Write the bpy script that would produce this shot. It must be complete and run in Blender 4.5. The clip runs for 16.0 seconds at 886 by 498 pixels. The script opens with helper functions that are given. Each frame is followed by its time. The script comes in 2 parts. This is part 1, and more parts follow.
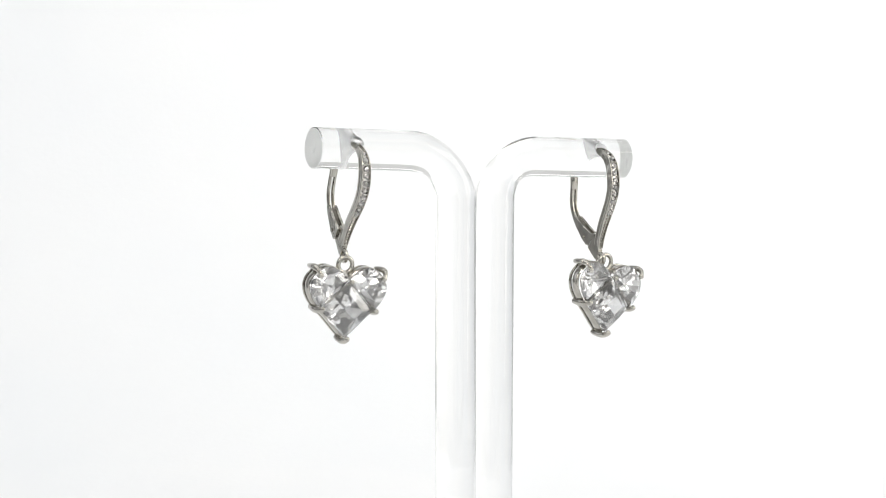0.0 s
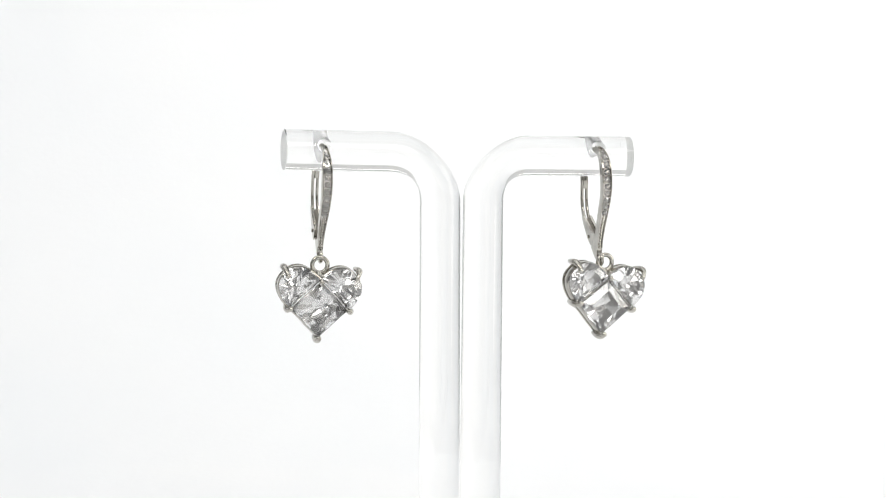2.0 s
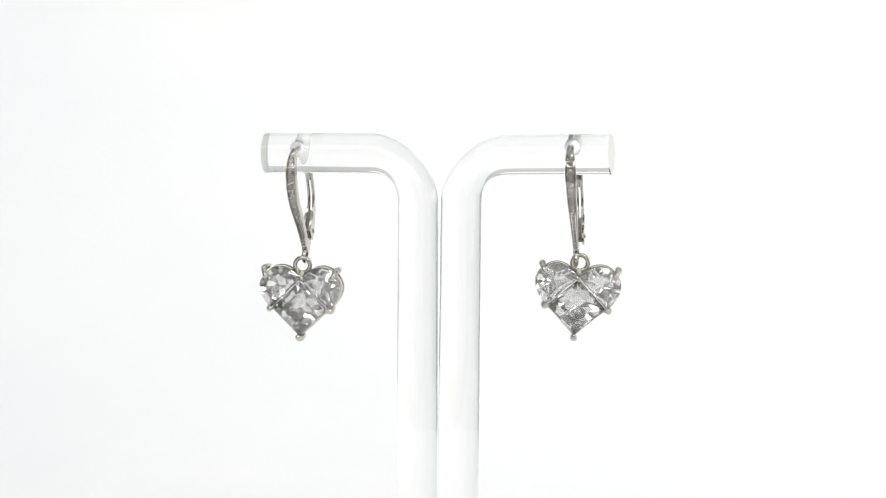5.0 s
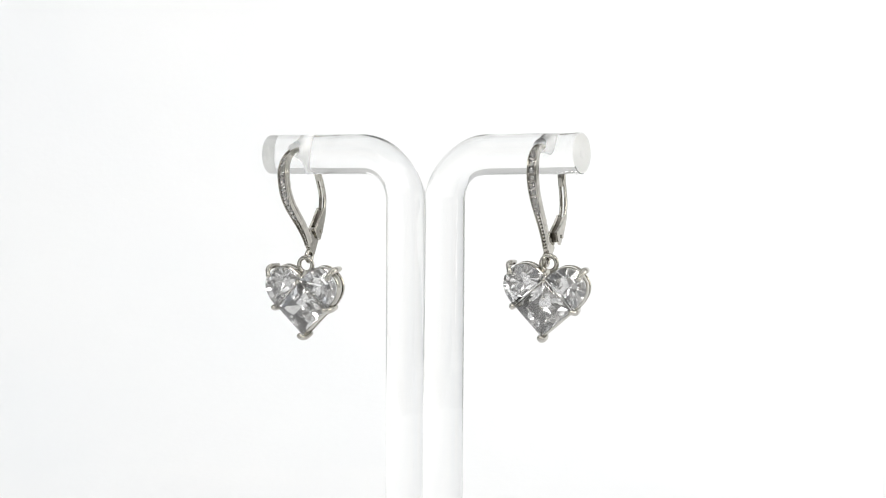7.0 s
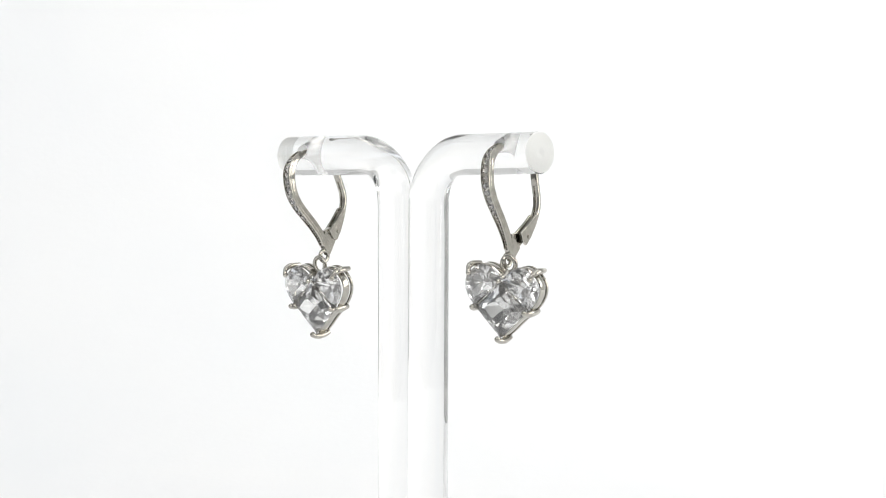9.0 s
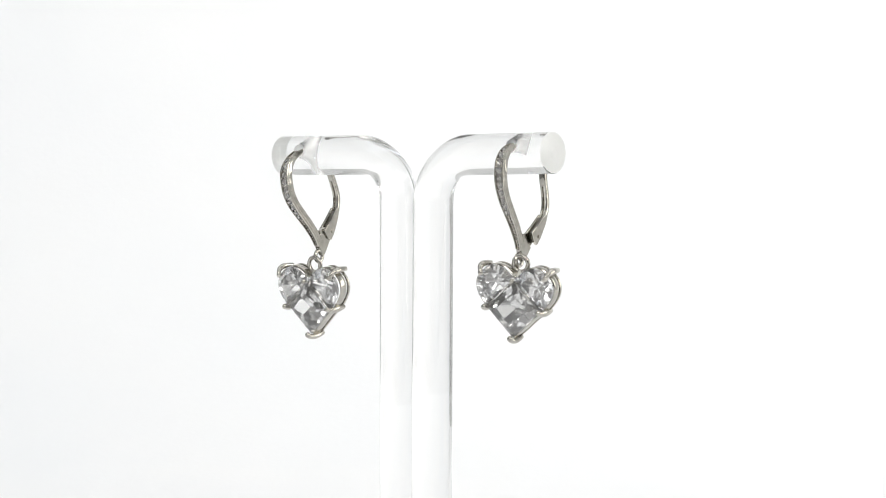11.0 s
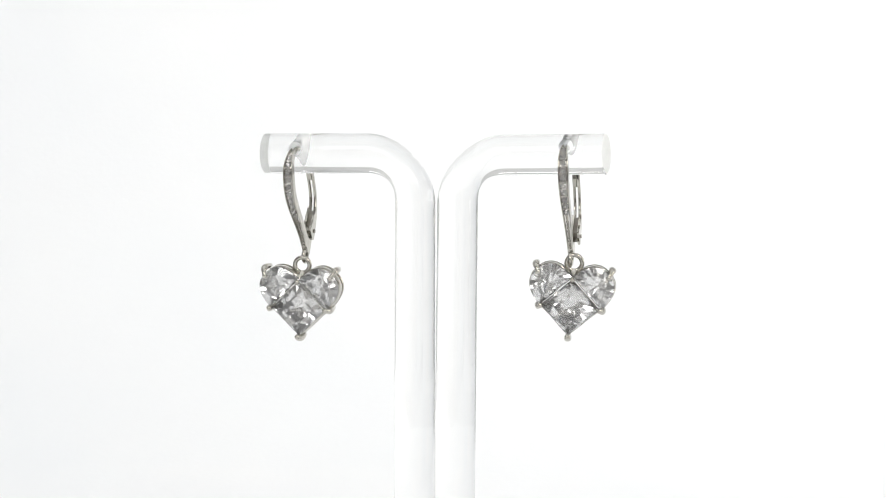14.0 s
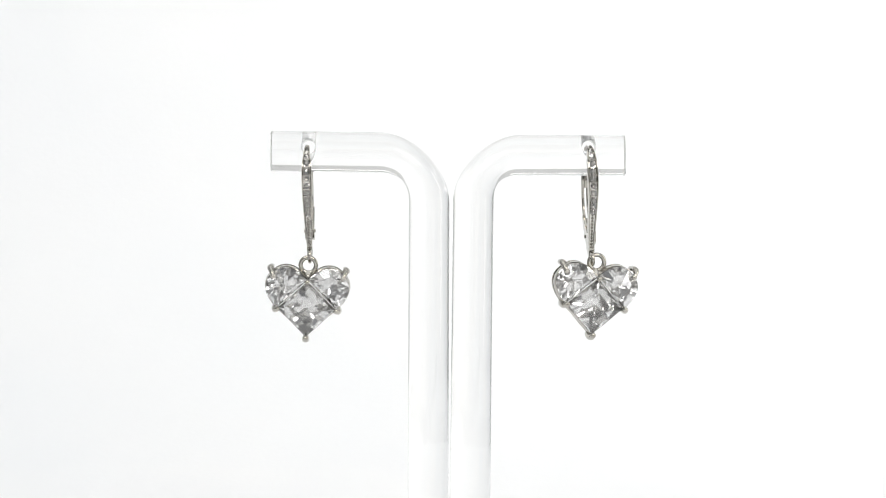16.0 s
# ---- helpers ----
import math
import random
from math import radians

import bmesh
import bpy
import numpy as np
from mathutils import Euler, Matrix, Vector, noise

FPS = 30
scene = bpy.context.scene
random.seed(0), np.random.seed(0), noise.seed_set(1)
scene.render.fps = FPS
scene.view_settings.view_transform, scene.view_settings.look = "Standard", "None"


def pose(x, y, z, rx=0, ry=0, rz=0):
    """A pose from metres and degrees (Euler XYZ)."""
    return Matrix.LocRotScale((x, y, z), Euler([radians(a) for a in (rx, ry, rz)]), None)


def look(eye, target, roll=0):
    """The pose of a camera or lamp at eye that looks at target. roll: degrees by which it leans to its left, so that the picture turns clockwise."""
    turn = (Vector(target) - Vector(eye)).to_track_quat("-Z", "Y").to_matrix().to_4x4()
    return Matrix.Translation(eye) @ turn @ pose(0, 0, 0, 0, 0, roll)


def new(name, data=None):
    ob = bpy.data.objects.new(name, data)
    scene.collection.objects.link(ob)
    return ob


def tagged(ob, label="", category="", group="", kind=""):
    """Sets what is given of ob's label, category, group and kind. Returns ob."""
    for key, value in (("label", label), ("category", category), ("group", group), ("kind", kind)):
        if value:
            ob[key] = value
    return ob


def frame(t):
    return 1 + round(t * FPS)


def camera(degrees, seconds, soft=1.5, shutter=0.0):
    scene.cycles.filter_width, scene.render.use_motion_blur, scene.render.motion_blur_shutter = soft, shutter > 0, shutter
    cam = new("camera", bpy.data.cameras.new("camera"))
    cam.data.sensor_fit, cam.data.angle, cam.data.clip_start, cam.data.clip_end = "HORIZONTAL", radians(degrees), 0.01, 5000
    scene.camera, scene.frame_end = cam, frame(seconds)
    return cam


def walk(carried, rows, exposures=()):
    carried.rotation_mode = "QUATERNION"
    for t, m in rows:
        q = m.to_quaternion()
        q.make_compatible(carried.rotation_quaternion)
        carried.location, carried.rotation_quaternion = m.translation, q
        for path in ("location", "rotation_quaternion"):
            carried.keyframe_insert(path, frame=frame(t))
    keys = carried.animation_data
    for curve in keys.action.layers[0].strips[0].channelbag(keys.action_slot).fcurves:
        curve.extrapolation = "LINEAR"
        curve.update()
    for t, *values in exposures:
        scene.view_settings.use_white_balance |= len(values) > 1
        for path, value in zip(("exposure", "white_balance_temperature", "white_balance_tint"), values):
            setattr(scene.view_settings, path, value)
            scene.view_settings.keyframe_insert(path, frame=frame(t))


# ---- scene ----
MM = 0.001
SPIN = -8.0985        # degrees a second, seen from above
FRONT = 3.5           # the moment at which the stand faces the camera
TURN_BACK = 9.713     # the moment at which the turntable reverses

# ---- camera: it stands still, a long lens 0.42 m off
cam = camera(18.317, 16.0, soft=1.0)
STAND_STILL = Matrix.Rotation(radians(-0.8116), 4, "Y").inverted() @ Matrix.Rotation(radians(-0.1006), 4, "X").inverted() \
    @ pose(0, -0.42153, 0.0000974, 90, 0, 0)
EYE = Matrix.Translation((-0.00079775, 0, 0)) @ STAND_STILL
walk(cam, [(0.0, EYE), (16.0, EYE)])

# ---- world, lamps, exposure
world = bpy.data.worlds.new("world")
scene.world = world
world.use_nodes = True
world.node_tree.nodes["Background"].inputs[0].default_value = (0.80, 0.85, 0.92, 1)
world.node_tree.nodes["Background"].inputs[1].default_value = 0.18


def softbox(name, eye, target, w, h, power, colour=(1, 1, 1)):
    data = bpy.data.lights.new(name, "AREA")
    data.shape, data.size, data.size_y, data.energy, data.color = "RECTANGLE", w, h, power, colour
    ob = new(name, data)
    ob.matrix_world = look(eye, target)
    return tagged(ob, "unseen area lamp placed to light the set", "lamp", kind="structure")


softbox("softbox_top", (0, 0.05, 0.62), (0, 0.38, 0.05), 1.0, 0.72, 1.78, (0.968, 0.985, 1))
# three unseen fills added for the paper: white in its middle, bluish at left
softbox("backdrop_fill_mid", (0.05, 0.20, 0.27), (0.05, 0.46, 0.02), 0.16, 0.08, 0.14, (1, 0.985, 0.97))
softbox("backdrop_fill_left", (-0.5, 0.12, 0.25), (-0.3, 0.47, 0.08), 0.25, 0.4, 0.26, (0.84, 0.90, 1))
softbox("backdrop_fill_right", (0.5, 0.12, 0.25), (0.35, 0.47, 0.08), 0.25, 0.4, 0.42)
# warm light from the right
softbox("softbox_side", (0.6, -0.05, 0.15), (0, 0, 0.02), 0.42, 0.42, 1.25, (1, 0.965, 0.90))
# a pair of unseen fill lamps added for glints on stones and beads
softbox("front_glint_fill", (0.24, -0.52, 0.34), (0, 0, 0), 0.28, 0.20, 0.88, (1, 0.98, 0.95))
softbox("front_glint_fill", (-0.22, -0.52, 0.38), (0, 0, 0), 0.28, 0.20, 0.68)
scene.view_settings.exposure = 0.185


# ---- materials
def node_material(name):
    m = bpy.data.materials.new(name)
    m.use_nodes = True
    return m, m.node_tree.nodes, m.node_tree.links, m.node_tree.nodes["Principled BSDF"]


def noise_node(nodes, links, scale, detail=4.0):
    tex = nodes.new("ShaderNodeTexNoise")
    co = nodes.new("ShaderNodeTexCoord")
    tex.inputs["Scale"].default_value, tex.inputs["Detail"].default_value = scale, detail
    links.new(co.outputs["Object"], tex.inputs["Vector"])
    return tex


def add_bump(nodes, links, bsdf, tex, strength, distance):
    bump = nodes.new("ShaderNodeBump")
    bump.inputs["Strength"].default_value, bump.inputs["Distance"].default_value = strength, distance
    links.new(tex.outputs["Fac"], bump.inputs["Height"])
    links.new(bump.outputs["Normal"], bsdf.inputs["Normal"])


def ramp_between(nodes, links, tex, a, b, lo=0.35, hi=0.65):
    ramp = nodes.new("ShaderNodeValToRGB")
    ramp.color_ramp.elements[0].position, ramp.color_ramp.elements[1].position = lo, hi
    ramp.color_ramp.elements[0].color, ramp.color_ramp.elements[1].color = (*a, 1), (*b, 1)
    links.new(tex.outputs["Fac"], ramp.inputs["Fac"])
    return ramp


def metal(name, a, b, rough):
    m, nodes, links, p = node_material(name)
    p.inputs["Metallic"].default_value = 1.0
    tex = noise_node(nodes, links, 900.0)
    links.new(ramp_between(nodes, links, tex, a, b).outputs["Color"], p.inputs["Base Color"])
    p.inputs["Roughness"].default_value = rough
    add_bump(nodes, links, p, noise_node(nodes, links, 1400.0, 2.0), 0.12, 0.0001)
    return m


def paper(name, a, b):
    m, nodes, links, p = node_material(name)
    tex = noise_node(nodes, links, 9.0)
    links.new(ramp_between(nodes, links, tex, a, b).outputs["Color"], p.inputs["Base Color"])
    p.inputs["Roughness"].default_value = 0.95
    add_bump(nodes, links, p, noise_node(nodes, links, 500.0), 0.15, 0.0003)
    return m


def clear(name, ior, rough, tint=(1, 1, 1)):
    m, nodes, links, p = node_material(name)
    p.inputs["Base Color"].default_value = (*tint, 1)
    p.inputs["Transmission Weight"].default_value = 1.0
    p.inputs["IOR"].default_value = ior
    p.inputs["Roughness"].default_value = rough
    return m


SILVER = metal("rhodium_plated_silver", (0.40, 0.385, 0.35), (0.53, 0.51, 0.465), 0.08)
# lighter copy of the silver: the pave sparkle is put into its colour
SILVER_SEAT_LIT = metal("lit_seat_silver", (0.52, 0.505, 0.48), (0.70, 0.68, 0.65), 0.1)
# darkened copy of the silver, for shade in the lever's gap
SILVER_SHADE = metal("gap_shade_silver", (0.14, 0.13, 0.11), (0.22, 0.205, 0.18), 0.3)
ACRYLIC = clear("clear_acrylic", 1.49, 0.0, (1.0, 1.0, 0.997))


def milky(m, share, rough_scale):
    """Cut acrylic: its torn surface scatters part of the light through."""
    n, l = m.node_tree.nodes, m.node_tree.links
    through_light, mix = n.new("ShaderNodeBsdfTranslucent"), n.new("ShaderNodeMixShader")
    through_light.inputs["Color"].default_value = (0.975, 0.985, 0.97, 1)
    mix.inputs[0].default_value = share
    l.new(n["Principled BSDF"].outputs[0], mix.inputs[1])
    l.new(through_light.outputs[0], mix.inputs[2])
    l.new(mix.outputs[0], n["Material Output"].inputs["Surface"])
    add_bump(n, l, n["Principled BSDF"], noise_node(n, l, rough_scale), 0.35, 0.0002)


ACRYLIC_SAWN = clear("sawn_acrylic", 1.49, 0.38, (0.985, 0.995, 0.98))
ACRYLIC_SAWN.node_tree.nodes["Principled BSDF"].inputs["Transmission Weight"].default_value = 0.25
milky(ACRYLIC_SAWN, 0.22, 1800.0)
ACRYLIC_BORE = clear("drilled_acrylic", 1.49, 0.45, (0.99, 1.0, 0.985))
milky(ACRYLIC_BORE, 0.02, 1500.0)
CRYSTAL = clear("cut_crystal", 2.15, 0.01, (1.0, 0.995, 0.99))
CRYSTAL_SMALL = clear("pave_crystal", 2.15, 0.0, (1.0, 0.99, 0.98))
# the stones are slightly cloudy
CRYSTAL.node_tree.nodes["Principled BSDF"].inputs["Transmission Weight"].default_value = 0.95
CRYSTAL_SMALL.node_tree.nodes["Principled BSDF"].inputs["Transmission Weight"].default_value = 0.97
PAPER = paper("white_paper_sweep", (0.86, 0.87, 0.88), (0.89, 0.89, 0.89))
PANEL = paper("front_cloth", (0.76, 0.75, 0.73), (0.81, 0.80, 0.78))
DARK_BOARD = paper("dark_reflection_board", (0.10, 0.095, 0.09), (0.15, 0.14, 0.13))
# two greys that put a dimmer left and back into the cloth colour
WEST_DIM = paper("west_dim_cloth", (0.34, 0.34, 0.34), (0.40, 0.40, 0.395))
NORTH_DIM = paper("north_dim_cloth", (0.54, 0.54, 0.54), (0.59, 0.59, 0.585))
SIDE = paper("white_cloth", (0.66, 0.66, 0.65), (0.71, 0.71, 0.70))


# ---- mesh helpers
def part(name, bm, material, parent=None, label="", smooth=True, crisp=40):
    mesh = bpy.data.meshes.new(name)
    bmesh.ops.recalc_face_normals(bm, faces=bm.faces)
    for f in bm.faces:
        f.smooth = smooth
    for e in bm.edges:
        e.smooth = e.calc_face_angle(0.0) < radians(crisp)
    bm.to_mesh(mesh)
    bm.free()
    mesh.materials.append(material)
    ob = new(name, mesh)
    if parent is not None:
        ob.parent = parent
    if label:
        ob["label"] = label
    return ob


def sweep_bm(path, sizes, side=Vector((1, 0, 0)), n=16, power=2.0, closed=False, bm=None, inside=None, inner=1):
    """A tube along path (metres); sizes: half-widths along side and across it; power squares the section;
    inside: scale of the half that faces the inner side of a bend."""
    bm = bm or bmesh.new()
    rings, count = [], len(path)
    for i, p in enumerate(path):
        a = path[(i - 1) % count] if closed or i > 0 else p
        b = path[(i + 1) % count] if closed or i < count - 1 else p
        d = (b - a).normalized()
        s = (side - d * side.dot(d)).normalized()
        u = d.cross(s)
        w, h = sizes[i] if isinstance(sizes, list) else sizes
        ring = []
        for k in range(n):
            c, q = math.cos(2 * math.pi * k / n), math.sin(2 * math.pi * k / n)
            c = math.copysign(abs(c) ** (2 / power), c)
            q = math.copysign(abs(q) ** (2 / power), q)
            grow = inside[i] if inside and q * inner > 0 else 1.0
            ring.append(bm.verts.new(p + s * (w * c) + u * (h * q * grow)))
        rings.append(ring)
    for i in range(count if closed else count - 1):
        r, t = rings[i], rings[(i + 1) % count]
        for k in range(n):
            bm.faces.new((r[k], r[(k + 1) % n], t[(k + 1) % n], t[k]))
    if not closed:
        bm.faces.new(rings[0][::-1])
        bm.faces.new(rings[-1])
    return bm


def spline(points, per=8):
    """A smooth way through the points (Catmull-Rom)."""
    p = [Vector(q) for q in points]
    p = [2 * p[0] - p[1]] + p + [2 * p[-1] - p[-2]]
    out = []
    for i in range(1, len(p) - 2):
        for k in range(per):
            t = k / per
            out.append(0.5 * ((2 * p[i]) + (p[i + 1] - p[i - 1]) * t + (2 * p[i - 1] - 5 * p[i] + 4 * p[i + 1] - p[i + 2]) * t * t
                              + (3 * p[i] - p[i - 1] - 3 * p[i + 1] + p[i + 2]) * t ** 3))
    return out + [p[-2]]


def ball_bm(centre, r, bm=None, u=12, v=8):
    bm = bm or bmesh.new()
    bmesh.ops.create_uvsphere(bm, u_segments=u, v_segments=v, radius=r, matrix=Matrix.Translation(centre))
    return bm


def box_bm(x0, x1, y0, y1, z0, z1):
    bm = bmesh.new()
    bmesh.ops.create_cube(bm, size=1, matrix=Matrix.LocRotScale(((x0 + x1) / 2, (y0 + y1) / 2, (z0 + z1) / 2), None, (x1 - x0, y1 - y0, z1 - z0)))
    return bm


# ---- the setting: a white paper sweep closed in by unseen panels
FLOOR = -0.062


def prism_bm(outline, half, bevel, shift=0.0):
    """A plate of that outline (y, z in mm), half its thickness along x, with rounded edges."""
    bm = bmesh.new()
    a = [bm.verts.new(((shift - half) * MM, y * MM, z * MM)) for y, z in outline]
    b = [bm.verts.new(((shift + half) * MM, y * MM, z * MM)) for y, z in outline]
    n = len(a)
    bm.faces.new(a)
    bm.faces.new(b[::-1])
    for i in range(n):
        bm.faces.new((a[i], b[i], b[(i + 1) % n], a[(i + 1) % n]))
    bmesh.ops.bevel(bm, geom=bm.edges[:], offset=bevel * MM, segments=2, affect="EDGES", profile=0.5)
    return bm


def build_setting():
    bm = bmesh.new()
    profile = [(-0.50, FLOOR), (0.25, FLOOR)]
    for k in range(1, 13):
        a = math.pi / 2 * k / 12
        profile.append((0.25 + 0.22 * math.sin(a), FLOOR + 0.22 * (1 - math.cos(a))))
    profile.append((0.47, 0.31))
    # front skin and, 2 mm behind it, the back skin
    count = len(profile)
    skins = []
    for off in (0.0, 0.002):
        skin = []
        for i, (y, z) in enumerate(profile):
            (y0, z0), (y1, z1) = profile[max(i - 1, 0)], profile[min(i + 1, count - 1)]
            d = math.hypot(y1 - y0, z1 - z0)
            skin.append([bm.verts.new((x, y + (z1 - z0) / d * off, z - (y1 - y0) / d * off)) for x in (-0.62, 0.62)])
        skins.append(skin)
    f, g = skins
    for i in range(count - 1):
        bm.faces.new((f[i][0], f[i][1], f[i + 1][1], f[i + 1][0]))
        bm.faces.new((g[i][1], g[i][0], g[i + 1][0], g[i + 1][1]))
        for k in (0, 1):
            bm.faces.new((f[i][k], f[i + 1][k], g[i + 1][k], g[i][k]))
    for i in (0, count - 1):
        bm.faces.new((f[i][0], f[i][1], g[i][1], g[i][0]))
    tagged(part("backdrop", bm, PAPER), "seamless white paper sweep curving up behind the stand", "backdrop", kind="structure")
    # unseen dark board, added so metal and stones reflect something dark from below
    tagged(part("floor", box_bm(-0.64, 0.64, -0.71, 0.5, FLOOR - 0.02, FLOOR - 0.006), DARK_BOARD, smooth=False),
           "unseen dark board under the paper sweep, for dark reflections", "table", kind="structure")
    # unseen cloth panels added to shape the light: back, sides, top, and a front with an opening for the lens
    for name, cloth, dims in (("wall_north", NORTH_DIM, (-0.63, 0.63, 0.5, 0.51, FLOOR, 0.84)), ("wall_west", WEST_DIM, (-0.64, -0.63, -0.7, 0.5, FLOOR, 0.84)), ("wall_east", SIDE, (0.63, 0.64, -0.7, 0.5, FLOOR, 0.84)),
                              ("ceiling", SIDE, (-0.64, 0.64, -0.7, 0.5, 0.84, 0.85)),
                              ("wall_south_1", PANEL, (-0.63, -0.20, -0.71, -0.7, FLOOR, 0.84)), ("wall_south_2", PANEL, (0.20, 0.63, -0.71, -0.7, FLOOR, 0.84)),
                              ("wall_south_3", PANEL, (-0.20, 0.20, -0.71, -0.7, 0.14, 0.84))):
        tagged(part(name, box_bm(*dims), cloth, smooth=False), "unseen tent panel, greyed to darken reflections" if cloth in (WEST_DIM, NORTH_DIM) else "unseen white cloth panel of an assumed light tent", "light tent", kind="structure")


# ---- the stand: two bent acrylic rods back to back
ROD = 3.06 * MM
ROD_Y = -7.9
BEND = 72      # steps round a bend


def bent_path(foot, corner, end, radius):
    a, c, e = Vector(foot), Vector(corner), Vector(end)
    d1, d2 = (a - c).normalized(), (e - c).normalized()
    angle = d1.angle(d2)
    back = radius / math.tan(angle / 2)
    mid = c + (d1 + d2).normalized() * (radius / math.sin(angle / 2))
    p1, p2 = c + d1 * back, c + d2 * back
    near = 0.6 * MM
    out = [a, a - d1 * near, a.lerp(p1, 0.5), p1 + d1 * near]
    v1, v2 = p1 - mid, p2 - mid
    for k in range(BEND + 1):
        out.append(mid + v1.normalized().slerp(v2.normalized(), k / BEND) * radius)
    out += [p2 + d2 * near, p2.lerp(e, 0.3)] + [e - d2 * (k * 0.45 * MM) for k in range(18, 2, -1)] + [e - d2 * near, e - d2 * (0.3 * MM), e - d2 * (0.1 * MM)]
    return out, e


def build_stand():
    stand = new("earring_stand")
    tagged(stand, "clear acrylic earring stand of two bent rods back to back", "earring stand")
    for foot, corner, end, hole, bend in (((-4.12, ROD_Y, -62), (-2.72, ROD_Y, 14.52), (-26.55, ROD_Y - 0.15, 15.15), (-20.85, 15.65), 7.7),
                                    ((2.0, ROD_Y, -62), (3.96, ROD_Y, 14.12), (26.75, ROD_Y - 0.1, 13.78), (21.2, 15.0), 7.2)):
        foot, corner, end = [Vector(q) * MM for q in (foot, corner, end)]
        path, tip = bent_path(foot, corner, end, bend * MM)
        # heated and bent, the rod is drawn thinner in its bend, most of all inside it
        sizes, inside = [], []
        for i in range(len(path)):
            k = math.sin(math.pi * (i - 4) / BEND) ** 2 if 4 <= i <= BEND + 4 else 0.0
            sizes.append((ROD, ROD * (1 - 0.09 * k)))
            inside.append(1 - 0.05 * k)
        bm = sweep_bm(path + [tip], sizes + [(ROD - 0.12 * MM, ROD - 0.12 * MM)], side=Vector((0, 1, 0)), n=96,
                      inside=inside + [1.0], inner=-1 if end.x > 0 else 1)
        rod = part("rod", bm, ACRYLIC, stand)
        cutter = bmesh.new()
        bmesh.ops.create_cone(cutter, cap_ends=True, segments=32, radius1=1.08 * MM, radius2=1.08 * MM, depth=8 * MM,
                              matrix=Matrix.Translation((hole[0] * MM, ROD_Y * MM, hole[1] * MM)) @ pose(0, 0, 0, 90, 0, 0))
        drill = part("drill", cutter, ACRYLIC)
        mod = rod.modifiers.new("hole", "BOOLEAN")
        mod.operation, mod.object, mod.solver = "DIFFERENCE", drill, "EXACT"
        bpy.context.view_layer.update()
        mesh = bpy.data.meshes.new_from_object(rod.evaluated_get(bpy.context.evaluated_depsgraph_get()))
        rod.modifiers.clear()
        rod.data = mesh
        bpy.data.objects.remove(drill)
        mesh.materials.clear()
        mesh.materials.append(ACRYLIC)
        mesh.materials.append(ACRYLIC_SAWN)
        mesh.materials.append(ACRYLIC_BORE)
        bm = bmesh.new()
        bm.from_mesh(mesh)
        # a shallow dimple that the lathe left in the sawn end
        cap = [f for f in bm.faces if abs(f.normal.x) > 0.9 and (f.calc_center_median() - tip).length < 0.3 * MM]
        bmesh.ops.inset_individual(bm, faces=cap, thickness=2.1 * MM)
        out = (tip - corner).normalized()
        for v in bmesh.ops.poke(bm, faces=cap)["verts"]:
            v.co -= out * (0.22 * MM)
        for f in bm.faces:
            c = f.calc_center_median()
            sawn = abs(c.x - tip.x) < 0.09 * MM and abs(c.z - tip.z) < ROD * 1.1
            bored = math.hypot(c.x - hole[0] * MM, c.z - hole[1] * MM) < 1.1 * MM and abs(f.normal.y) < 0.3
            f.material_index = 1 if sawn else 2 if bored else 0
            f.tag = bored
            f.smooth = abs(f.normal.x) < 0.9 or not sawn
        for e in bm.edges:
            mats = {(f.material_index, f.tag) for f in e.link_faces}
            e.smooth = len(mats) < 2 and e.calc_face_angle(0.0) < radians(32)
        bm.to_mesh(mesh)
        bm.free()
    return stand


# ---- the earrings
def cut_bm(planes, size):
    """A convex stone cut from a block: planes are (normal, distance) in mm round the block's middle."""
    bm = bmesh.new()
    bmesh.ops.create_cube(bm, size=size)
    for normal, d in planes:
        geom = bm.verts[:] + bm.edges[:] + bm.faces[:]
        cut = bmesh.ops.bisect_plane(bm, geom=geom, dist=1e-5, plane_co=normal * d, plane_no=normal, clear_outer=True)
        edges = [e for e in cut["geom_cut"] if isinstance(e, bmesh.types.BMEdge) and len(e.link_faces) < 2]
        if len(edges) > 2:
            bmesh.ops.edgeloop_fill(bm, edges=edges)
    bmesh.ops.remove_doubles(bm, verts=bm.verts[:], dist=1e-4)
    return bm


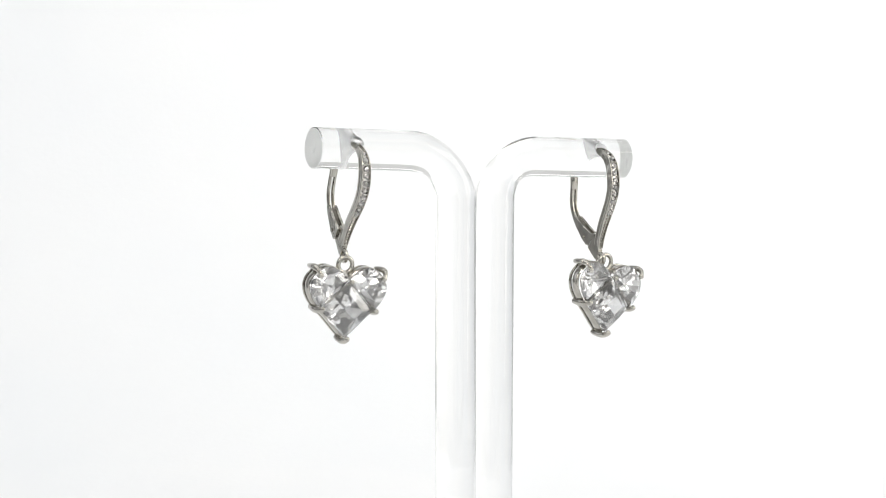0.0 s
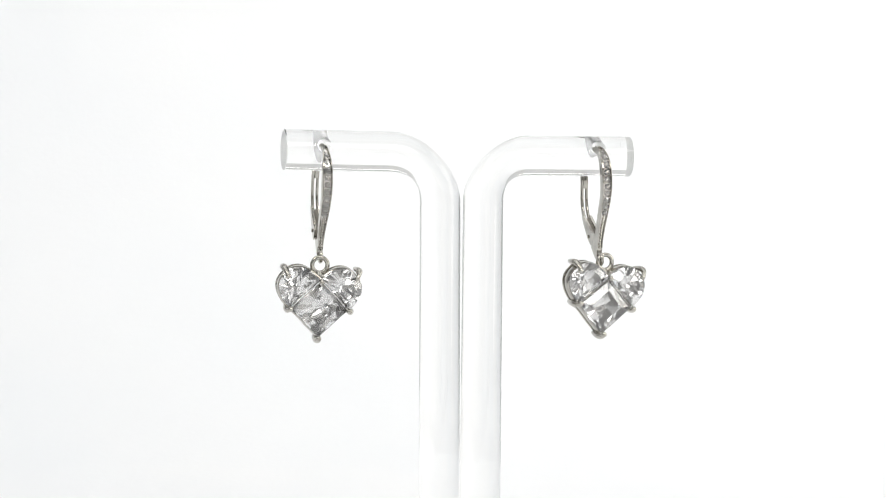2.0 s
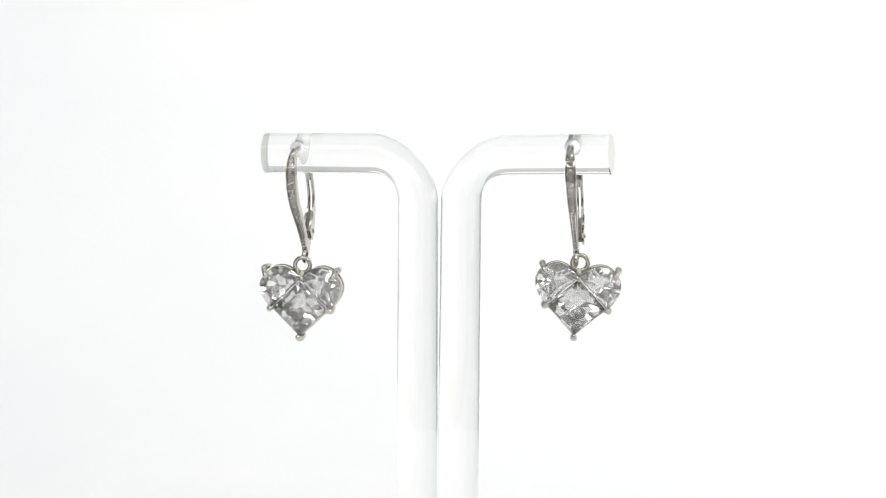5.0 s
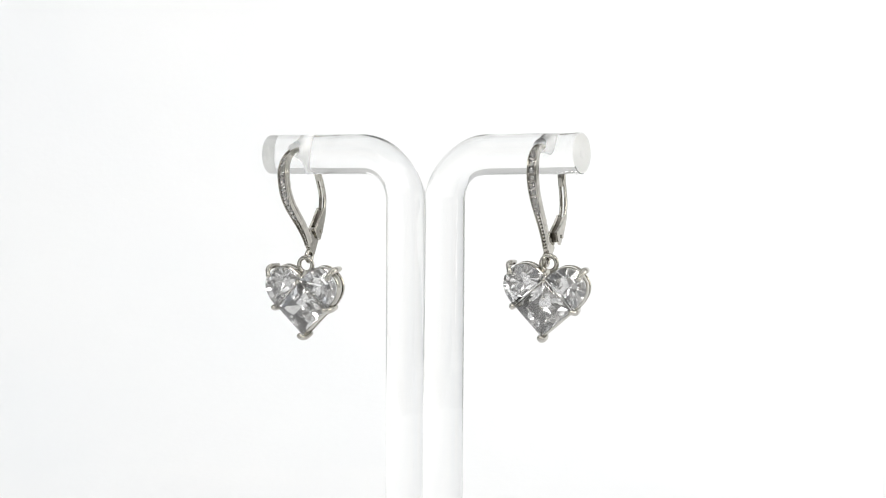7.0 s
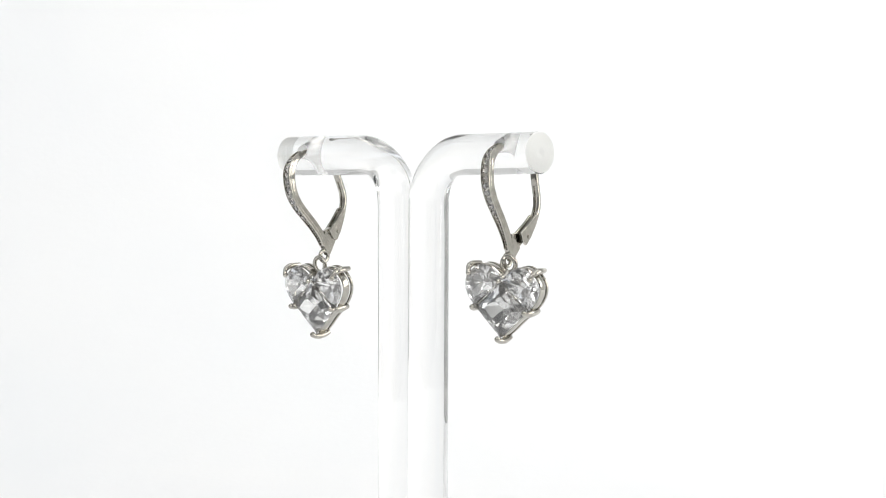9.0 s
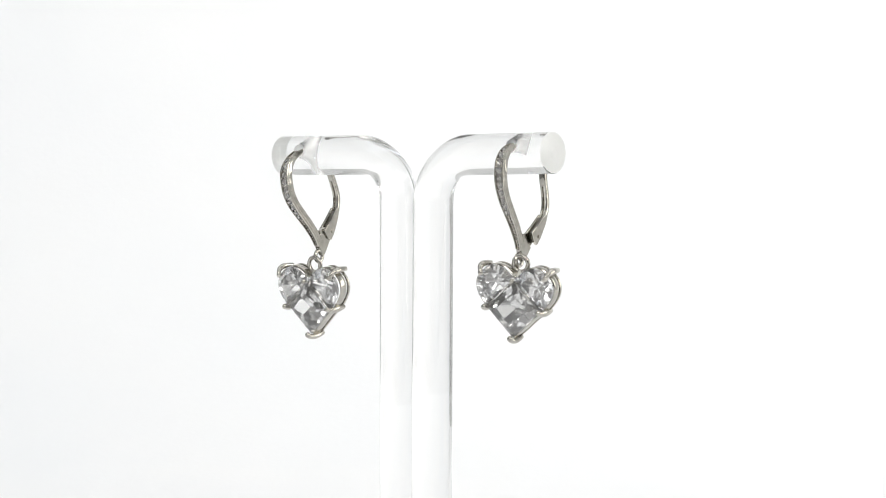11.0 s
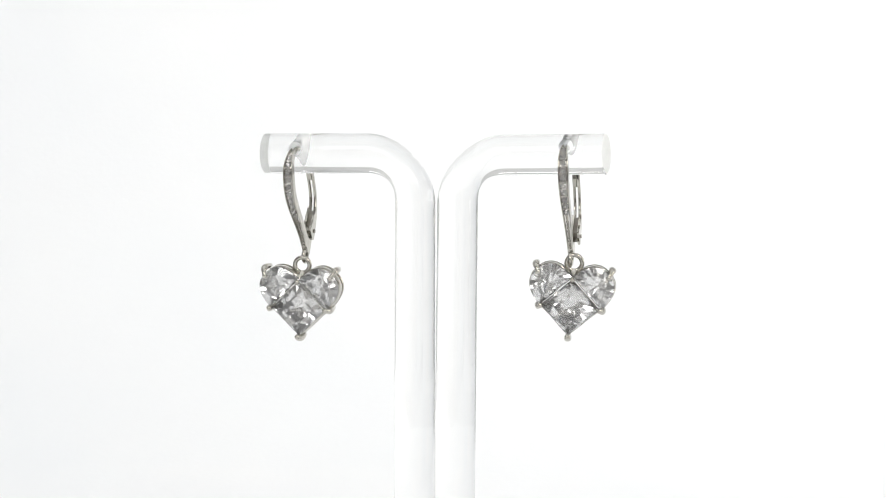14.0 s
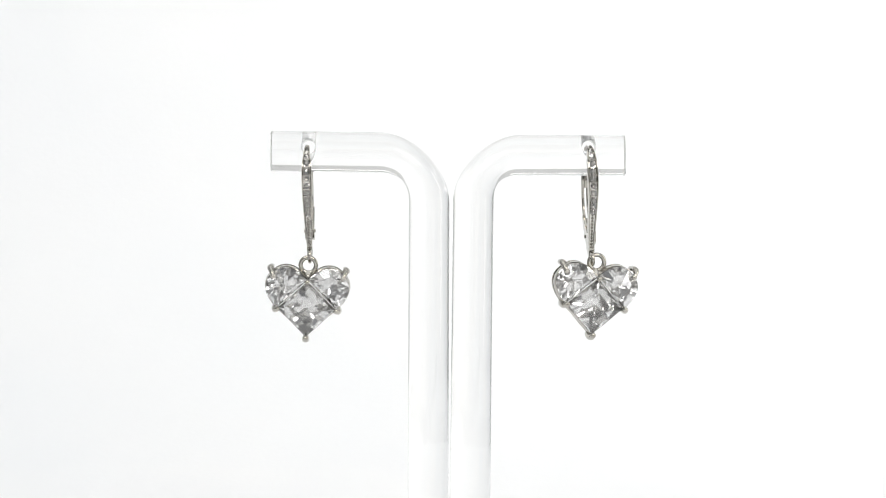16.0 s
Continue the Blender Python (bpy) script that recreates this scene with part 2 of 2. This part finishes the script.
class Lapidary:
    """Collects the facets of a stone of that outline (x, z in mm); its table faces -y."""

    def __init__(self, outline, centre, seed):
        self.cx, self.cz = centre
        self.ring = [(x - self.cx, z - self.cz) for x, z in outline]
        self.rng = random.Random(seed)
        self.planes = []

    def reach(self, a):
        return max(x * math.cos(a) + z * math.sin(a) for x, z in self.ring)

    def girdle(self):
        n = len(self.ring)
        for i in range(n):
            (x0, z0), (x1, z1) = self.ring[i], self.ring[(i + 1) % n]
            normal = Vector((z1 - z0, 0, x0 - x1)).normalized()
            d = normal.x * x0 + normal.z * z0
            self.planes.append((normal, d) if d > 0 else (-normal, -d))

    def facet(self, a, slope, side, r=1.0, y=0.08):
        """At azimuth a, rising by slope from the girdle plane, through r of the reach at depth y on that side."""
        a += self.rng.uniform(-0.05, 0.05)
        k = math.atan(slope * self.rng.uniform(0.95, 1.05))
        normal = Vector((math.cos(a) * math.sin(k), side * math.cos(k), math.sin(a) * math.sin(k)))
        self.planes.append((normal, self.reach(a) * r * math.sin(k) + y * math.cos(k)))

    def table(self, y):
        normal = Vector((self.rng.uniform(-0.03, 0.03), -1, self.rng.uniform(-0.03, 0.03))).normalized()
        self.planes.append((normal, y))

    def cut(self, size=14.0):
        bm = cut_bm(self.planes, size)
        bmesh.ops.transform(bm, matrix=Matrix.Scale(MM, 4) @ Matrix.Translation((self.cx, 0, self.cz)), verts=bm.verts[:])
        return bm


SQUARE = [(0.0, 0.0), (4.55, -4.4), (0.0, -8.85), (-4.55, -4.4)]


def princess_bm(seed):
    """The square stone on its corner: a stepped crown, and behind it chevrons that spring from the corners."""
    mid = -4.42
    g = Lapidary([(x * 0.985, mid + (z - mid) * 0.985) for x, z in SQUARE], (0, mid), seed)
    g.girdle()
    g.table(0.85)
    for k in range(4):
        side, corner = math.pi * (0.25 + 0.5 * k), math.pi * 0.5 * k
        g.facet(side, 0.80, -1)
        g.facet(side, 0.45, -1, 0.85, 0.41)
        g.facet(corner, 0.40, -1, 0.80, 0.45)
        for sign in (-1, 1):
            g.facet(side + sign * 0.30, 0.55, -1, 0.90, 0.37)
            g.facet(side + sign * 0.12, 1.65, 1)
            g.facet(side + sign * 0.26, 1.25, 1)
            g.facet(side + sign * 0.42, 0.98, 1)
            g.facet(side + sign * 0.60, 0.80, 1)
    return g.cut()


def lobe_bm(sign, seed):
    """The rounded stone: mains, halves and stars round its table, mains and halves behind."""
    outline = lobe_outline(sign, 16, 0.985)
    g = Lapidary(outline, (sign * (2.27 + 0.695 * 2.0), -2.2 + 0.719 * 2.0), seed)
    g.girdle()
    crown, deep, table = 0.85, 2.75, 0.56
    g.table(crown)
    out = math.atan2(0.719, sign * 0.695)
    count = 12
    for k in range(count):
        a, b = out + 2 * math.pi * k / count, out + 2 * math.pi * (k + 0.5) / count
        g.facet(a, (crown - 0.08) / (g.reach(a) * (1 - table)), -1)
        g.facet(b, 0.55 * (crown - 0.08) / (g.reach(b) * (1 - table)), -1, table + 0.10, crown - 0.09)
        g.facet(a, deep / g.reach(a), 1)
        for c in (a + 0.17, b + 0.17):
            g.facet(c, 1.35 * (crown - 0.08) / (g.reach(c) * (1 - table)), -1)
            g.facet(c, 1.22 * deep / g.reach(c), 1)
        g.facet(b, 0.80 * deep / g.reach(b), 1, 0.30, deep * 0.78)
    return g.cut()


def pave_bm():
    """A tiny round brilliant of unit girdle."""
    ring = [(math.cos(2 * math.pi * k / 10), math.sin(2 * math.pi * k / 10)) for k in range(10)]
    g = Lapidary(ring, (0, 0), 5)
    g.girdle()
    g.table(0.38)
    for k in range(6):
        a = 2 * math.pi * k / 6
        g.facet(a, 0.80, -1)
        g.facet(a + 0.5, 0.50, -1, 0.72, 0.27)
        g.facet(a + 0.2, 0.40, 1)
    return g.cut(4.0)


def lobe_outline(sign, n=18, inset=0.95):
    """The rounded stone on one upper side of the square."""
    mx, mz = sign * 2.27, -2.2
    ux, uz = sign * 0.719, -0.695      # along the side
    vx, vz = sign * 0.695, 0.719       # outwards
    out = []
    for k in range(n + 1):
        a = math.pi * k / n
        c, s = math.cos(a), math.sin(a)
        u = 3.3 * math.copysign(abs(c) ** 0.8, c) * inset
        v = 4.55 * abs(s) ** 0.8 * inset + 0.12
        out.append((mx + ux * u + vx * v, mz + uz * u + vz * v))
    return out


def heart_outline(grow=0.0):
    right = [p for p in lobe_outline(1, 18, 1.0)]       # from the side corner round to the middle
    left = [(-x, z) for x, z in right]
    pts = [(0.0, -8.85)] + [(4.55 * f, -8.85 + 4.45 * f) for f in (0.33, 0.66)] + right[:-1] + [(0.0, 0.35)] + left[:-1][::-1]
    pts += [(-4.55 * f, -8.85 + 4.45 * f) for f in (0.66, 0.33)]
    cz = -3.6
    return [(x * (1 + grow), cz + (z - cz) * (1 + grow)) for x, z in pts]


def build_heart(earring, m, seed):
    """The pendant; m: its pose under the earring, its origin at the middle bead."""
    heart = part("heart_setting", rail_bm(1.2, 0.34, 0.70, -0.02), SILVER, earring, "openwork heart-shaped silver setting")
    heart.matrix_local = m @ Matrix.Scale(0.965, 4)
    part("rear_rail", rail_bm(2.45, 0.36, 0.24, -0.015), SILVER, heart)
    part("princess_stone", princess_bm(seed), CRYSTAL, heart, "square clear crystal set on its corner", smooth=False)
    for sign in (-1, 1):
        part("lobe_stone", lobe_bm(sign, seed + sign), CRYSTAL, heart, "rounded clear crystal lobe", smooth=False)
    # claws: each runs up the side of the basket and ends in a small ball on the stones
    for tip, root, w in (((-5.35, 0.75), (-5.8, 1.9), 0.42), ((5.5, 0.7), (5.95, 1.8), 0.42), ((-4.6, -4.4), (-5.0, -4.62), 0.42),
                         ((4.6, -4.45), (5.0, -4.65), 0.42), ((0, -8.85), (0, -9.3), 0.43)):
        (tx, tz), (rx, rz) = tip, root
        path = spline([Vector(q) * MM for q in ((rx * 0.97, 2.75, rz * 0.97), (rx * 0.99, 1.7, rz * 0.99), (rx, 0.6, rz), (rx * 0.8 + tx * 0.2, -0.25, rz * 0.8 + tz * 0.2),
                                                (rx * 0.45 + tx * 0.55, -0.75, rz * 0.45 + tz * 0.55), (tx, -0.95, tz))], 5)
        side = Vector((-(rz - tz), 0, rx - tx)).normalized()
        n = len(path)
        swell = [math.sin(math.pi * min(1.0, (i + 1.5) / (n * 0.8))) for i in range(n)]
        sizes = [((w * 0.85 + 0.24 * k) * MM, (w * 0.85 + 0.12 * k) * MM) for k in swell]
        bm = sweep_bm(path, sizes, side=side, n=12)
        ball_bm(Vector((tx, -0.95, tz)) * MM, (w + 0.03) * MM, bm)
        part("claw", bm, SILVER, heart)
    # ridges between the stones, beads in the notch
    for sign in (-1, 1):
        a, b = Vector((0, -0.3, -0.05)) * MM, Vector((sign * 4.5, -0.3, -4.3)) * MM
        part("ridge", sweep_bm([a, a.lerp(b, 0.5), b], (0.045 * MM, 0.12 * MM), side=Vector((0.7, 0, 0.7 * sign)), n=10), SILVER, heart)
    part("bead", ball_bm(Vector((0, -1.0, -0.05)) * MM, 0.42 * MM), SILVER, heart)
    part("bead", ball_bm(Vector((0.05, -0.35, 0.85)) * MM, 0.32 * MM), SILVER, heart)
    # the ring on top
    ring = [Vector((1.2 * math.cos(a), 1.9, 2.25 + 1.2 * math.sin(a))) * MM for a in [2 * math.pi * k / 32 for k in range(32)]]
    part("bail_ring", sweep_bm(ring, (0.36 * MM, 0.36 * MM), side=Vector((0, 1, 0)), n=10, closed=True), SILVER, heart)
    part("bail_post", sweep_bm([Vector((0, 1.0, 0.1)) * MM, Vector((0, 1.6, 0.7)) * MM, Vector((0, 1.9, 1.25)) * MM], [(0.75 * MM, 0.5 * MM), (0.6 * MM, 0.45 * MM), (0.42 * MM, 0.36 * MM)], n=12), SILVER, heart)
    return heart


def rail_bm(y, w, h, grow=0.0):
    path = [Vector((x, y, z)) * MM for x, z in heart_outline(grow)]
    return sweep_bm(path, (h * MM, w * 0.6 * MM), side=Vector((0, 1, 0)), n=10, power=3.0, closed=True)


STRAP = [(0.9, 0.2), (0.5, 1.5), (-0.3, 2.8), (-1.7, 4.4), (-3.4, 6.0), (-4.9, 7.5), (-5.9, 9.0), (-6.4, 10.6), (-6.55, 12.2), (-6.25, 13.3),
         (-5.6, 14.25), (-4.8, 14.9), (-3.9, 15.4)]
STRAP_W = [0.38, 0.42, 0.48, 0.56, 0.64, 0.71, 0.76, 0.78, 0.74, 0.64, 0.51, 0.38, 0.30]
LEAF = [(4.05, 7.0), (4.7, 7.0), (4.3, 5.5), (3.5, 3.4), (2.7, 1.9), (1.9, 2.2), (1.1, 3.4), (2.5, 4.9)]
FOOT = [(-0.7, 2.7), (1.1, 3.0), (2.7, 1.9), (1.5, -0.3), (0.9, -0.5), (0.1, 0.9)]


def build_earring(base, hook_pose, heart_pose, label, seed, lever_off=(0, 0, 0), through_rod=True):
    """A lever-back earring; base: where strap and lever meet, mm, in the stand's space."""
    earring = new("earring")
    tagged(earring, label, "earring", group="pair of earrings")
    # the strap, narrow at both ends
    path = spline([Vector((0, y, z)) * MM for y, z in STRAP], 6)
    n = len(path)
    widths = []
    for i in range(n):
        f = i / (n - 1) * (len(STRAP_W) - 1)
        k = min(int(f), len(STRAP_W) - 2)
        widths.append(STRAP_W[k] + (STRAP_W[k + 1] - STRAP_W[k]) * (f - k))
    thick = [0.52 if i < n * 0.75 else 0.52 - 0.16 * (i / n - 0.75) / 0.25 for i in range(n)]
    strap = part("strap", sweep_bm(path, [(w * MM, t * MM) for w, t in zip(widths, thick)], n=32, power=6.0), SILVER, earring,
                 "flat curved silver strap set with tiny crystals", crisp=30)
    strap.matrix_local = hook_pose
    # front normal along the strap
    def front(i):
        d = (path[min(i + 1, n - 1)] - path[max(i - 1, 0)]).normalized()
        u = d.cross(Vector((1, 0, 0)))
        return u if u.y < 0 else -u
    length = [0.0]
    for a, b in zip(path, path[1:]):
        length.append(length[-1] + (b - a).length)
    def along(s):
        for i in range(n - 1):
            if length[i + 1] >= s:
                f = (s - length[i]) / (length[i + 1] - length[i])
                return path[i].lerp(path[i + 1], f), front(i), widths[i] * (1 - f) + widths[i + 1] * f, thick[i]
        return path[-1], front(n - 1), widths[-1], thick[-1]
    total = length[-1] / MM
    # the sunk channel between the borders, paled so that the stones over it look bright
    span = [i for i in range(n) if 0.06 < i / n < 0.97]
    channel = sweep_bm([path[i] + front(i) * (thick[i] * MM) for i in span], [((widths[i] - 0.2) * MM, 0.05 * MM) for i in span], n=12, power=4.0)
    part("channel", channel, SILVER_SEAT_LIT, strap)
    # a thin raised wall along each edge of the channel
    for sign in (-1, 1):
        wall = [path[i] + front(i) * ((thick[i] + 0.05) * MM) + Vector((sign * (widths[i] - 0.08) * MM, 0, 0)) for i in span]
        part("border", sweep_bm(wall, (0.085 * MM, 0.26 * MM), n=12, power=4.0), SILVER, strap)
    grains = bmesh.new()
    # the row of stones
    s = 7.4
    gem_mesh = None
    rng = random.Random(seed)
    while s < total - 1.7:
        p, u, w, t = along(s * MM)
        r = min(w - 0.19, 0.45)
        turn = u.to_track_quat("-Y", "X").to_matrix().to_4x4()
        if gem_mesh is None:
            stone = part("pave_stone", pave_bm(), CRYSTAL_SMALL, strap, smooth=False)
            gem_mesh = stone.data
        else:
            stone = new("pave_stone", gem_mesh)
            stone.parent = strap
        stone.matrix_local = Matrix.Translation(p + u * ((t + 0.23) * MM)) @ turn @ pose(0, 0, 0, rng.uniform(-20, 20), rng.uniform(0, 60), rng.uniform(-20, 20)) @ Matrix.Scale(r, 4)
        gap, v, wid, th = along((s + r + 0.05) * MM)
        for sign in (-1, 1):
            bmesh.ops.create_icosphere(grains, subdivisions=2, radius=0.15 * MM,
                                       matrix=Matrix.Translation(gap + v * ((th + 0.27) * MM) + Vector((sign * (wid - 0.30) * MM, 0, 0))))
        s += 2 * r + 0.1
    tagged(part("prong_grain", grains, SILVER, strap), kind="stuff")
    # lower third: a single line of grains
    s = 1.2
    line = bmesh.new()
    while s < 7.2:
        p, u, w, t = along(s * MM)
        bmesh.ops.create_icosphere(line, subdivisions=1, radius=0.22 * MM, matrix=Matrix.Translation(p + u * ((t + 0.13) * MM)))
        s += 0.56
    tagged(part("grain_line", line, SILVER, strap), kind="stuff")
    # the wire through the rod
    wire = spline([Vector((0, y, z)) * MM for y, z in ((-4.6, 15.0), (-3.9, 15.4), (-3.2, 15.68), (-2.6, 15.8)) + (((-2.2, 15.8),) if through_rod else ())], 6)
    part("ear_wire", sweep_bm(wire, (0.40 * MM, 0.40 * MM), n=12), SILVER, strap)
    # the lever: thin upper bar, kinked, and a leaf that widens to the hinge
    bar = spline([Vector((0, y, z)) * MM for y, z in ((3.2, 13.1), (3.5, 12.1), (3.85, 11.3))], 5)
    k = len(bar)
    sizes = [(0.58 * MM, (0.44 - 0.1 * i / k) * MM) for i in range(k)]
    lever = part("lever", sweep_bm(bar, sizes, n=16, power=4.0), SILVER, strap, "hinged silver lever")
    lever.matrix_local = mm_pose(*lever_off)
    # below the bar the lever is split into two thin wires, then two cheeks with a gap between them
    for sign in (-1, 1):
        wire = spline([Vector((sign * 0.36, y, z)) * MM for y, z in ((3.78, 11.5), (4.2, 10.5), (4.55, 9.6), (4.74, 8.7), (4.74, 7.8), (4.5, 6.4))], 5)
        part("lever_wire", sweep_bm(wire, (0.22 * MM, 0.34 * MM), n=12, power=3.0), SILVER, lever)
        part("cheek", prism_bm(LEAF, 0.2, 0.08, sign * 0.52), SILVER, lever, smooth=False)
    # the gap's shade is painted: a core of darkened silver fills it
    core = [(y + (3.3 - y) * 0.34, z + (4.4 - z) * 0.20) for y, z in LEAF]
    part("lever_gap_shade", prism_bm(core, 0.34, 0.05), SILVER_SHADE, lever, smooth=False)
    part("hinge_block", prism_bm([(0.3, 3.4), (2.5, 4.3), (3.2, 3.0), (2.2, 1.6), (0.8, 1.5)], 0.34, 0.08), SILVER, strap, smooth=False)
    rivet = bmesh.new()
    bmesh.ops.create_cone(rivet, cap_ends=True, segments=16, radius1=0.28 * MM, radius2=0.28 * MM, depth=1.75 * MM,
                          matrix=Matrix.Translation((0, 2.95 * MM, 3.3 * MM)) @ pose(0, 0, 0, 0, 90, 0))
    part("rivet", rivet, SILVER, lever)
    # strap's foot and the small ring under it
    part("strap_foot", prism_bm(FOOT, 0.42, 0.12), SILVER, strap, smooth=False)
    ring = [Vector((0, 0.45 + 0.80 * math.cos(a), -0.55 + 0.85 * math.sin(a))) * MM for a in [2 * math.pi * q / 24 for q in range(24)]]
    part("foot_ring", sweep_bm(ring, (0.32 * MM, 0.32 * MM), n=10, closed=True), SILVER, strap)
    build_heart(earring, heart_pose, seed)
    return earring


def mm_pose(x, y, z, rx=0, ry=0, rz=0):
    return pose(x * MM, y * MM, z * MM, rx, ry, rz)


build_setting()
stand = build_stand()
LEFT = (-21.0, -6.9, -0.15)
RIGHT = (21.45, -9.95, -1.1)
earring_a = build_earring(LEFT, mm_pose(0, 0, 0), mm_pose(-21.3 - LEFT[0], -8.7 - LEFT[1], -4.45 - LEFT[2], 8, 3, 1),
                          "silver lever-back earring with clear crystal heart hanging from acrylic rod", 3)
earring_b = build_earring(RIGHT, mm_pose(0, 0, 0, -15, -1.5, 5), mm_pose(22.15 - RIGHT[0], -11.6 - RIGHT[1], -4.6 - RIGHT[2], 6, 6, 11),
                          "silver lever-back earring, twisted aside, with clear crystal heart", 11, (0.40, 0.40, 0.45), False)


def motions():
    """The turntable under the stand turns at an even pace and then runs back."""
    times = [0.0, 1.0, 2.0, 3.0, 4.0, 5.0, 6.0, 7.0, 8.0, 9.0, 9.5, 9.65, TURN_BACK, 9.8, 9.95, 10.5, 11.5, 12.5, 13.5, 14.5, 15.5, 16.0]
    for thing, base in ((stand, (0, 0, 0)), (earring_a, LEFT), (earring_b, RIGHT)):
        rows = []
        for t in times:
            tau = t if t <= TURN_BACK else 2 * TURN_BACK - t
            rows.append((t, pose(0, 0, 0, 0, 0, SPIN * (tau - FRONT)) @ mm_pose(*base)))
        walk(thing, rows)


motions()
